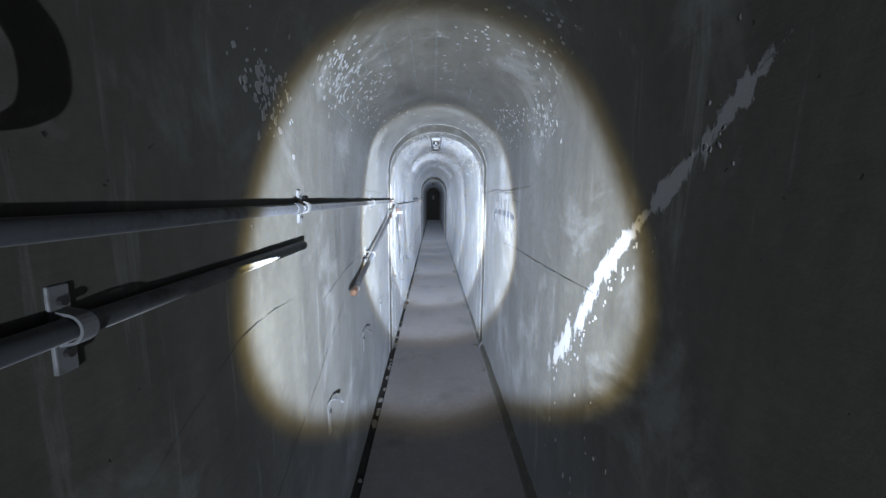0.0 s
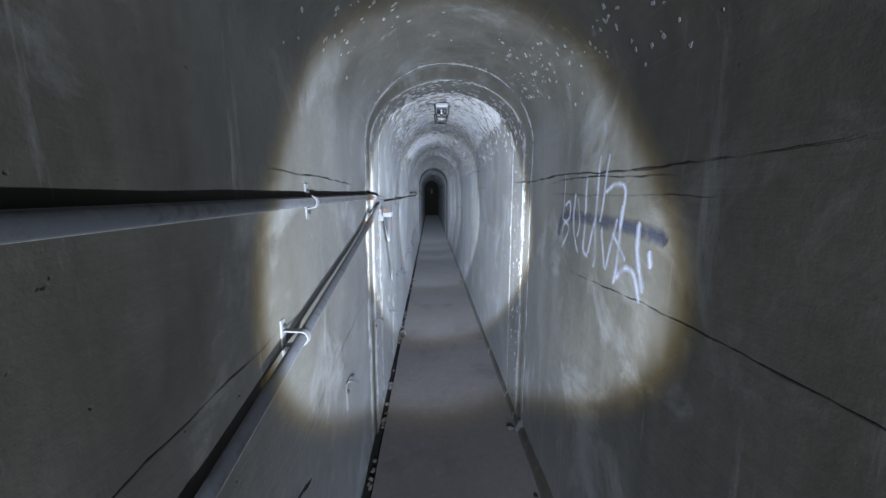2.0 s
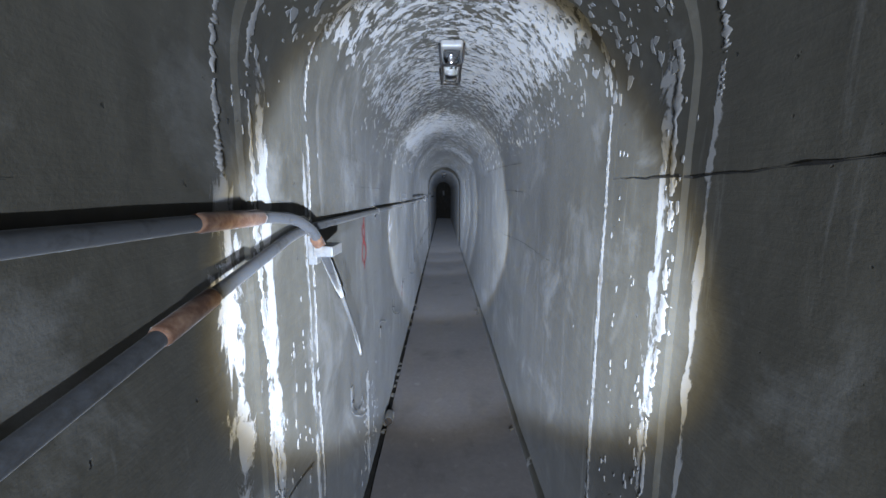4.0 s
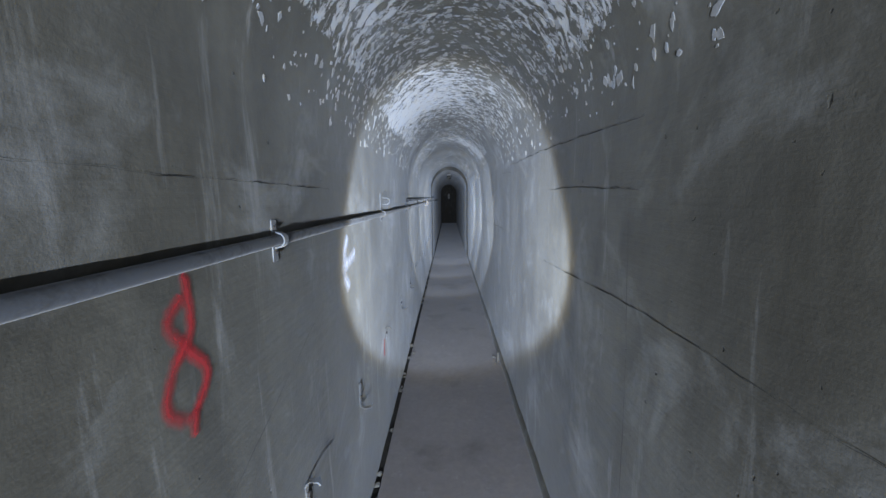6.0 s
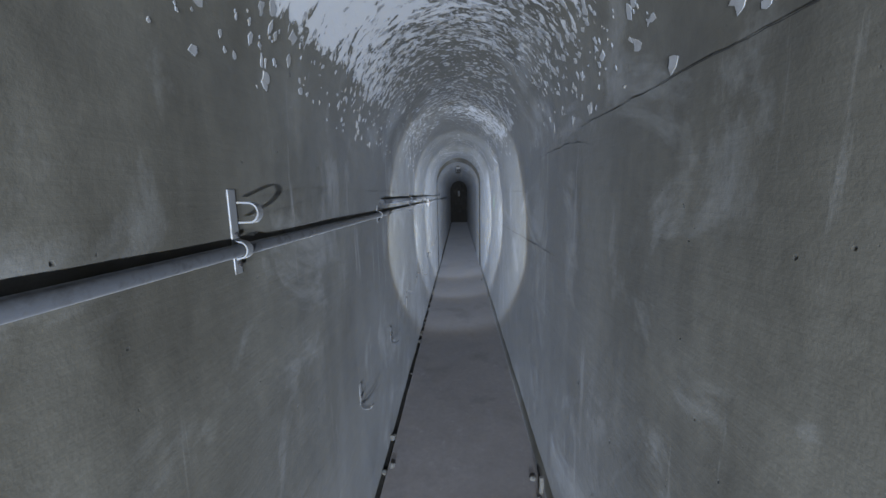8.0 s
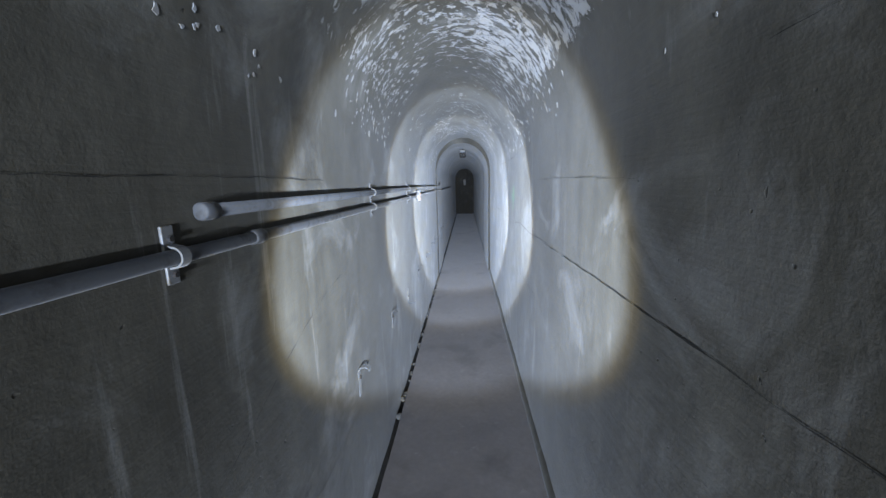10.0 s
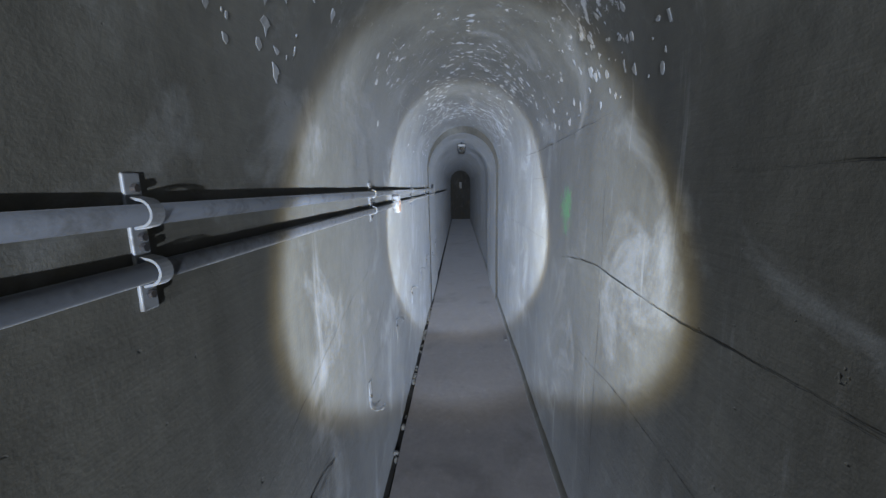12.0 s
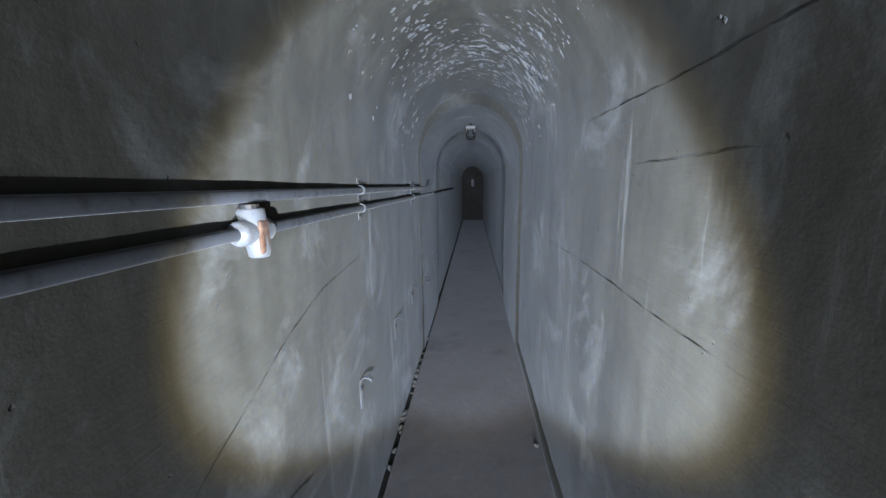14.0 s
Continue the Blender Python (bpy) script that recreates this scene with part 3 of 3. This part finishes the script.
paint_mark("graffiti", "white sprayed scribble of tall strokes on concrete wall", "right", [
    ([(4.396, 1.760), (4.396, 1.620), (4.410, 1.538)], 0.012),
    ([(4.383, 1.600), (4.328, 1.620), (4.322, 1.550), (4.390, 1.511), (4.410, 1.475)], 0.014),
    ([(4.410, 1.538), (4.328, 1.507), (4.342, 1.467), (4.410, 1.395)], 0.014),
    ([(4.260, 1.660), (4.274, 1.550), (4.247, 1.449), (4.206, 1.404)], 0.018),
    ([(4.233, 1.640), (4.206, 1.529), (4.226, 1.467)], 0.014),
    ([(4.152, 1.730), (4.152, 1.538), (4.158, 1.426), (4.111, 1.404)], 0.018),
    ([(4.111, 1.413), (4.084, 1.493), (4.056, 1.569)], 0.016),
    ([(4.043, 1.800), (4.056, 1.569), (4.043, 1.426), (4.056, 1.368)], 0.018),
    ([(3.975, 1.800), (4.002, 1.620), (4.016, 1.550)], 0.015),
    ([(3.988, 1.660), (3.920, 1.690), (3.852, 1.670), (3.866, 1.538)], 0.016),
    ([(4.002, 1.538), (3.982, 1.449), (3.961, 1.386), (3.920, 1.493), (3.893, 1.575)], 0.015),
    ([(3.920, 1.520), (3.866, 1.475), (3.825, 1.440)], 0.014),
    ([(3.866, 1.620), (3.873, 1.449), (3.893, 1.341)], 0.018),
    ([(3.880, 1.368), (3.825, 1.413), (3.771, 1.404), (3.730, 1.323)], 0.020),
    ([(3.757, 1.575), (3.757, 1.471), (3.716, 1.359)], 0.020),
    ([(3.703, 1.493), (3.689, 1.440)], 0.022),
    ([(4.029, 1.920), (4.022, 1.860)], 0.022),
], SPRAY_WHITE)
paint_mark("graffiti", "dark blue sprayed line crossing white scribble", "right", [
    ([(4.46, 1.45), (4.41, 1.54), (4.25, 1.555), (4.0, 1.555), (3.8, 1.55), (3.62, 1.535)], 0.04),
], SPRAY_BLUE)
paint_mark("painted_arrow", "pale sprayed arrow on the concrete wall", "left", [
    ([(7.32, 1.51), (7.27, 1.46), (7.235, 1.39)], 0.045),
    ([(7.44, 1.42), (7.33, 1.395), (7.235, 1.38)], 0.05),
    ([(7.225, 1.40), (7.25, 1.33), (7.31, 1.265)], 0.05),
], SPRAY_WHITE)
paint_mark("graffiti", "red sprayed loop on the concrete wall", "left", [
    ([(6.27, 1.56), (6.27, 1.46), (6.22, 1.40), (6.20, 1.34), (6.25, 1.30), (6.30, 1.36), (6.26, 1.42), (6.22, 1.48), (6.26, 1.52)], 0.022),
    ([(6.26, 1.31), (6.25, 1.26)], 0.02),
], SPRAY_RED)
paint_mark("graffiti", "small red paint smear below a broken bracket", "left", [
    ([(8.13, 0.69), (8.12, 0.62), (8.10, 0.57)], 0.045),
], SPRAY_RED)

# ---------------------------------------------------------------- conduits on the left wall
PX = -0.431  # conduit centre line
PX1 = -0.446  # the same in the wider first stretch


def conduit(name, pts, r, label, collars=()):
    root = empty(name, pts[0], label, "pipe")
    bm = bmesh.new()
    o = Vector(pts[0])
    tube(bm, [Vector(p) - o for p in pts], r, 16)
    part("pipe", bm, PIPE, root, smooth=True)
    for a, b, mat, lab in collars:
        bm = bmesh.new()
        a, b = Vector(a), Vector(b)
        tube(bm, [a - o, a.lerp(b, 0.06) - o, a.lerp(b, 0.94) - o, b - o], r, 16, [r + 0.001, r + 0.004, r + 0.004, r + 0.001])
        part("collar", bm, mat, root, lab, smooth=True)
    return root


line1 = [(PX1, -3.9, 1.62), (PX1, 1.0, 1.625), (PX1, 4.6, 1.635), (PX1 + 0.006, 5.0, 1.634)]
line1 += [tuple(p) for p in smooth_line([(PX, 5.12, 1.63), (PX + 0.015, 5.24, 1.615), (PX + 0.03, 5.33, 1.575), (PX + 0.03, 5.40, 1.52)], 5)]
line1 += [(PX + 0.02, 5.66, 1.275)]
conduit("conduit", line1, 0.0155, "grey steel conduit along the wall, bent down and broken off",
        [((PX1, 2.30, 1.629), (PX1, 2.36, 1.629), PIPE, ""), ((PX1 + 0.004, 4.86, 1.6345), (PX1 + 0.016, 5.08, 1.632), RUST, "rusted length of conduit"),
         ((PX + 0.03, 5.36, 1.548), (PX + 0.03, 5.42, 1.50), RUST, "rusted bend")])
root = empty("steel_rod", (PX + 0.02, 5.66, 1.275), "thin bare steel rod hanging out of a broken conduit", "rod")
bm = bmesh.new()
tube(bm, [(0, 0, 0), (-0.005, 0.2, -0.225), (-0.02, 0.39, -0.44)], 0.008, 10)
part("rod", bm, BRACKET, root, smooth=True)

line2 = [tuple(p) for p in smooth_line([(-0.412, 3.00, 1.165), (-0.415, 4.2, 1.375), (-0.422, 5.0, 1.525), (PX, 5.30, 1.572), (PX, 5.6, 1.578)], 6)]
line2 += [(PX, 8.0, 1.577), (PX, 13.0, 1.577), (PX, 16.2, 1.578), (PX - 0.005, 22.0, 1.58)]
conduit("conduit", line2, 0.015, "grey conduit rising from an open end, then level along wall",
        [((-0.412, 2.985, 1.1624), (-0.412, 3.06, 1.1755), RUST, "rusty coupling on the open end"),
         ((-0.419, 4.72, 1.473), (-0.4205, 4.86, 1.499), RUST, "rust patch on the conduit"),
         ((PX, 9.86, 1.577), (PX, 9.91, 1.577), PIPE, "")])
conduit("conduit", [(PX1, -3.9, 1.50), (PX1, 1.4, 1.50), (PX1, 2.37, 1.50)], 0.015, "short grey conduit with a cut end on the wall")
line3 = [(PX, 9.70, 1.655), (PX, 12.5, 1.66), (PX, 16.0, 1.655)]
line3 += [tuple(p) for p in smooth_line([(PX, 16.1, 1.655), (PX + 0.01, 16.25, 1.665), (PX + 0.02, 16.33, 1.72)], 4)]
conduit("conduit", line3, 0.015, "upper grey conduit starting at an open cut end",
        [((PX, 9.695, 1.655), (PX, 9.74, 1.655), PIPE, "")])


def saddle(y, zs, low, high, label, px=None):
    """A steel plate on the wall with a half-round clip over each conduit and a bolt beside it."""
    x = wall_x("left", y)
    root = empty("pipe_bracket", (x, y, low), label, "bracket", "brackets along the conduits")
    bm = bmesh.new()
    box(bm, (-0.008, -0.014, 0), (0.005, 0.014, high - low), 0.002)
    part("plate", bm, BRACKET, root)
    for z in zs:
        bm = bmesh.new()
        cx = (px or (PX1 if y < 5 else PX)) - x
        pts = [(0.008, 0, z - low + 0.021)]
        pts += [(cx + 0.019 * math.cos(a), 0, z - low + 0.019 * math.sin(a)) for a in [math.pi / 2 - k * math.pi / 10 for k in range(11)]]
        pts += [(0.008, 0, z - low - 0.021)]
        strap(bm, pts, 0.022, 0.004)
        part("clip", bm, BRACKET, root, smooth=False)
        for s in (-1, 1):
            bm = bmesh.new()
            tube(bm, [(0.002, 0, z - low + s * 0.034), (0.012, 0, z - low + s * 0.034)], 0.006, 6)
            part("bolt", bm, DARKSTEEL, root)
    return root


for y in (0.9, 2.40, 3.87):
    saddle(y, [1.631], 1.575, 1.69, "white steel bracket holding one grey conduit")
saddle(1.55, [1.50], 1.44, 1.555, "white steel bracket holding a short conduit")
saddle(3.62, [1.273], 1.22, 1.325, "white steel bracket holding a sloping conduit", -0.413)
saddle(6.61, [1.577], 1.52, 1.63, "white steel bracket holding one grey conduit")
saddle(8.15, [1.577], 1.52, 1.715, "tall white bracket with an empty upper clip")
bm = bmesh.new()
saddle(9.62, [1.577], 1.525, 1.635, "white steel bracket beside the cut conduit end")
for y in (11.09, 12.44, 13.94, 15.40, 16.9, 18.4):
    saddle(y, [1.577, 1.66] if y < 16.3 else [1.577], 1.52, 1.715, "white steel bracket carrying two grey conduits")
# empty clip on the tall bracket
tall = [o for o in bpy.data.objects if o.name.startswith("pipe_bracket") and abs(o.location.y - 8.15) < 0.01][0]
strap(bm, [(0.02, 0, 0.165)] + [(0.045 + 0.022 * math.cos(a), 0, 0.142 + 0.022 * math.sin(a)) for a in [math.pi / 2 - k * math.pi / 10 for k in range(11)]] + [(0.02, 0, 0.12)], 0.02, 0.004)
part("clip", bm, BRACKET, tall)

# clamp plate under the broken bend
root = empty("cross_clamp", (-0.447, 5.43, 1.50), "white angled steel clamp under the broken conduit bend", "bracket")
bm = bmesh.new()
box(bm, (0.0, -0.02, -0.05), (0.03, 0.02, 0.05), 0.003)
part("plate", bm, BRACKET, root)
bm = bmesh.new()
box(bm, (0.03, -0.055, -0.018), (0.095, 0.055, 0.018), 0.004)
part("jaw", bm, BRACKET, root)

# junction fitting with a broken outlet on the lower conduit
root = empty("conduit_fitting", (PX + 0.004, 13.08, 1.577), "white elbow junction fitting with a rusted open outlet", "pipe fitting")
bm = bmesh.new()
tube(bm, [(0, -0.06, 0), (0, -0.05, 0), (0, 0.05, 0), (0, 0.06, 0)], 0.03, 16, [0.024, 0.029, 0.029, 0.024])
part("body", bm, BRACKET, root, smooth=True)
bm = bmesh.new()
tube(bm, [(0.0, 0.0, 0.055), (0.0, 0.0, 0.05), (0.005, 0.0, 0.0), (0.012, 0, -0.055), (0.012, 0, -0.06)], 0.03, 14, [0.026, 0.031, 0.029, 0.024, 0.020])
part("outlet", bm, BRACKET, root, smooth=True)
bm = bmesh.new()
tube(bm, [(0.0, -0.005, 0.05), (0.0, -0.005, 0.064)], 0.022, 12)
part("plug", bm, DARKSTEEL, root, "black plug")
bm = bmesh.new()
box(bm, (0.022, -0.02, -0.052), (0.034, 0.016, 0.028), 0.006)
part("cover", bm, RUST, root, "rust-stained cover")

# ---------------------------------------------------------------- broken cable brackets low on the left wall


def broken_bracket(y, z, up, size, seed):
    """A strap bracket torn open: leg on the wall and a half loop standing off it."""
    r = random.Random(seed)
    x = wall_x("left", y)
    root = empty("broken_bracket", (x, y, z), "bent strap of a broken-off cable bracket on concrete", "bracket", "broken brackets along the wall")
    k = size
    if up:
        pts = [(0.004, 0, -0.13 * k)] + [(0.004, 0, -0.06 * k)]
        pts += [(0.034 * k + 0.032 * k * math.cos(a), 0, 0.03 * k * math.sin(a)) for a in [math.pi - j * math.pi * 0.85 / 9 for j in range(10)]]
    else:
        pts = [(0.004, 0, 0.10 * k), (0.004, 0, 0.05 * k)]
        pts += [(0.036 * k + 0.034 * k * math.cos(a), 0, -0.034 * k * math.sin(a)) for a in [math.pi - j * math.pi * 0.9 / 9 for j in range(10)]]
    bm = bmesh.new()
    strap(bm, pts, 0.026 * k, 0.005)
    for v in bm.verts:
        v.co.y += 0.12 * r.uniform(-1, 1) * v.co.x + 0.004 * r.uniform(-1, 1)
    part("strap", bm, BRACKET, root)
    bm = bmesh.new()
    tube(bm, [(-0.004, 0, -0.03 * k if up else 0.03 * k), (0.014, 0, -0.03 * k if up else 0.03 * k)], 0.008, 8)
    part("bolt", bm, DARKSTEEL, root)
    return root


for i, (y, z, up, k) in enumerate([
        (1.85, 0.70, True, 1.0), (2.65, 0.73, True, 1.1), (3.465, 0.755, True, 1.0), (4.28, 0.76, True, 0.95), (5.08, 0.78, True, 0.95),
        (5.88, 0.63, False, 1.1), (6.70, 0.765, True, 0.8), (7.40, 0.64, False, 1.0), (8.19, 0.73, True, 0.7), (9.04, 0.655, False, 1.0),
        (9.87, 0.65, False, 0.9), (10.66, 0.77, True, 1.0), (11.50, 0.77, True, 0.8), (12.23, 0.64, False, 1.1), (13.0, 0.765, True, 1.0),
        (13.83, 0.755, True, 1.0), (14.59, 0.765, True, 1.0), (15.3, 0.77, True, 0.9), (16.1, 0.66, False, 0.9), (16.9, 0.76, True, 0.9)]):
    broken_bracket(y, z, up, k, i)

# black hose loop hung on the left wall at the start
root = empty("hose_loop", (-0.458, 1.40, 1.79), "black rubber hose loop hanging on the wall", "hose")
bm = bmesh.new()
tube(bm, smooth_line([(0.0, 0.02, 0.22), (0.02, -0.02, 0.15), (0.03, -0.06, 0.09), (0.03, 0.0, 0.07), (0.03, 0.05, 0.02), (0.03, 0.045, -0.05), (0.03, -0.02, -0.08), (0.02, -0.09, -0.05), (0.02, -0.11, 0.03), (0.02, -0.06, 0.08)], 8), 0.009, 12)
part("hose", bm, RUBBER, root, smooth=True)
bm = bmesh.new()
tube(bm, [(-0.02, -0.05, 0.10), (0.04, -0.05, 0.10), (0.045, -0.05, 0.12)], 0.005, 8)
part("hook", bm, DARKSTEEL, root)

# ---------------------------------------------------------------- bulkhead lamps under the crown


def bulkhead_lamp(y, z, label):
    root = empty("bulkhead_lamp", (0.055, y, z), label, "lamp", "bulkhead lamps under the vault")
    bm = bmesh.new()
    box(bm, (-0.062, -0.19, 0.075), (0.062, 0.19, 0.115), 0.012)
    part("base", bm, ENAMEL, root)
    bm = bmesh.new()
    g = bmesh.ops.create_cube(bm, size=1.0)
    for v in g["verts"]:
        low = v.co.z < 0
        v.co = Vector((v.co.x * (0.07 if low else 0.10), v.co.y * (0.28 if low else 0.34), -0.015 if low else 0.075))
    bmesh.ops.bevel(bm, geom=bm.edges[:], offset=0.014, segments=3, affect="EDGES", profile=0.5)
    glass = part("glass_cover", bm, GLASS, root, "clear ribbed glass cover", smooth=True)
    glass.visible_shadow = False
    bm = bmesh.new()
    tube(bm, [(0, -0.13, 0.035), (0, -0.09, 0.035), (0, -0.085, 0.035)], 0.02, 12)
    part("socket", bm, DARKSTEEL, root)
    bm = bmesh.new()
    tube(bm, [(0, -0.085, 0.035), (0, -0.05, 0.035), (0, 0.0, 0.035), (0, 0.03, 0.035), (0, 0.045, 0.035)], 0.025, 12, [0.012, 0.018, 0.026, 0.02, 0.006])
    part("bulb", bm, BULB, root, smooth=True)
    for s in (-1, 1):
        bm = bmesh.new()
        tube(bm, smooth_line([(s * 0.066, -0.2, 0.09), (s * 0.060, -0.19, 0.02), (s * 0.050, -0.15, -0.02), (s * 0.050, 0.15, -0.02), (s * 0.060, 0.19, 0.02), (s * 0.066, 0.2, 0.09)], 4), 0.006, 8)
        part("guard_bar", bm, DARKSTEEL, root, "dark wire guard bar", smooth=True)
    for yy in (-0.17, 0.17):
        bm = bmesh.new()
        tube(bm, [(-0.053, yy, -0.012), (0.053, yy, -0.012)], 0.006, 8)
        part("guard_bar", bm, DARKSTEEL, root, smooth=True)
    for s in (-1, 1):
        bm = bmesh.new()
        tube(bm, [(0, s * 0.12, 0.11), (0, s * 0.12, 0.16)], 0.01, 8)
        part("hanger", bm, DARKSTEEL, root)
    return root


bulkhead_lamp(6.47, 2.39, "unlit bulkhead lamp with glass cover and wire guard")
bulkhead_lamp(17.1, 2.275, "unlit bulkhead lamp far along the dark gallery")

# ---------------------------------------------------------------- rubble in the gutter and at the foot of the walls


def stone(y, x, size, seed, z):
    r = random.Random(seed)
    bm = bmesh.new()
    bmesh.ops.create_icosphere(bm, subdivisions=2, radius=1.0)
    sc = Vector((r.uniform(0.6, 0.9), r.uniform(0.8, 1.4), r.uniform(0.5, 0.8))) * size
    for v in bm.verts:
        n = 1 + 0.45 * noise.noise(v.co * 1.3 + Vector((seed * 3.1, 0, 0)))
        v.co = Vector((v.co.x * sc.x, v.co.y * sc.y, v.co.z * sc.z)) * n
    low = min(v.co.z for v in bm.verts)
    for v in bm.verts:
        v.co.z -= low + 0.003
    ob = mesh_object("concrete_fragment", bm, STONE)
    ob.location = (x, y, z)
    ob.rotation_euler = (0, 0, r.uniform(0, 6.28))
    return tagged(ob, "small broken concrete fragment lying in the floor gutter", "rubble", "rubble along the gutter")


rs = random.Random(11)
seed = 0
for y0, y1, count in ((1.6, 3.5, 10), (3.5, 5.2, 16), (5.2, 7.6, 16), (7.6, 9.6, 9), (9.6, 13.0, 12), (13.0, 16.5, 30)):
    for _ in range(count):
        seed += 1
        stone(rs.uniform(y0, y1), -0.422 + rs.uniform(-0.008, 0.006), rs.uniform(0.014, 0.03), seed, -0.055)
for y, x, sz in ((3.6, 0.50, 0.018), (4.4, 0.51, 0.014), (5.0, 0.50, 0.02), (6.6, 0.505, 0.014), (9.15, 0.50, 0.016), (9.3, 0.49, 0.022), (14.4, 0.5, 0.015), (9.38, -0.37, 0.02), (2.9, 0.1, 0.008)):
    seed += 1
    ob = stone(y, x, sz, seed, 0.001)
    tagged(ob, "small broken concrete fragment lying on the floor")
# small can on its side over the gutter
root = empty("tin_can", (-0.392, 6.70, 0.032), "small dented tin can lying at the gutter's edge", "can")
bm = bmesh.new()
tube(bm, [(0, -0.05, 0), (0, -0.047, 0), (0, 0.047, 0), (0, 0.05, 0)], 0.03, 18, [0.031, 0.033, 0.033, 0.031], caps=False)
part("body", bm, BRACKET, root, smooth=True)
bm = bmesh.new()
tube(bm, [(0, -0.046, 0), (0, -0.043, 0)], 0.029, 18)
part("lid", bm, DARKSTEEL, root)
# short stub at the foot of the right wall
bm = bmesh.new()
tube(bm, [(0, 0, 0), (0.004, 0, 0.05), (0.002, 0.003, 0.10)], 0.012, 8)
ob = mesh_object("pipe_stub", bm, STONE)
ob.location = (0.515, 9.2, 0.0)
tagged(ob, "short grey pipe stub standing at the wall's foot", "pipe stub")
# pale notice on the far end wall
bm = bmesh.new()
box(bm, (-0.06, -0.006, -0.16), (0.06, 0.004, 0.16), 0.002)
ob = mesh_object("notice_plate", bm, ENAMEL)
ob.location = (0.06, 29.692, 1.75)
tagged(ob, "pale blank plate fixed to the far end wall", "sign")
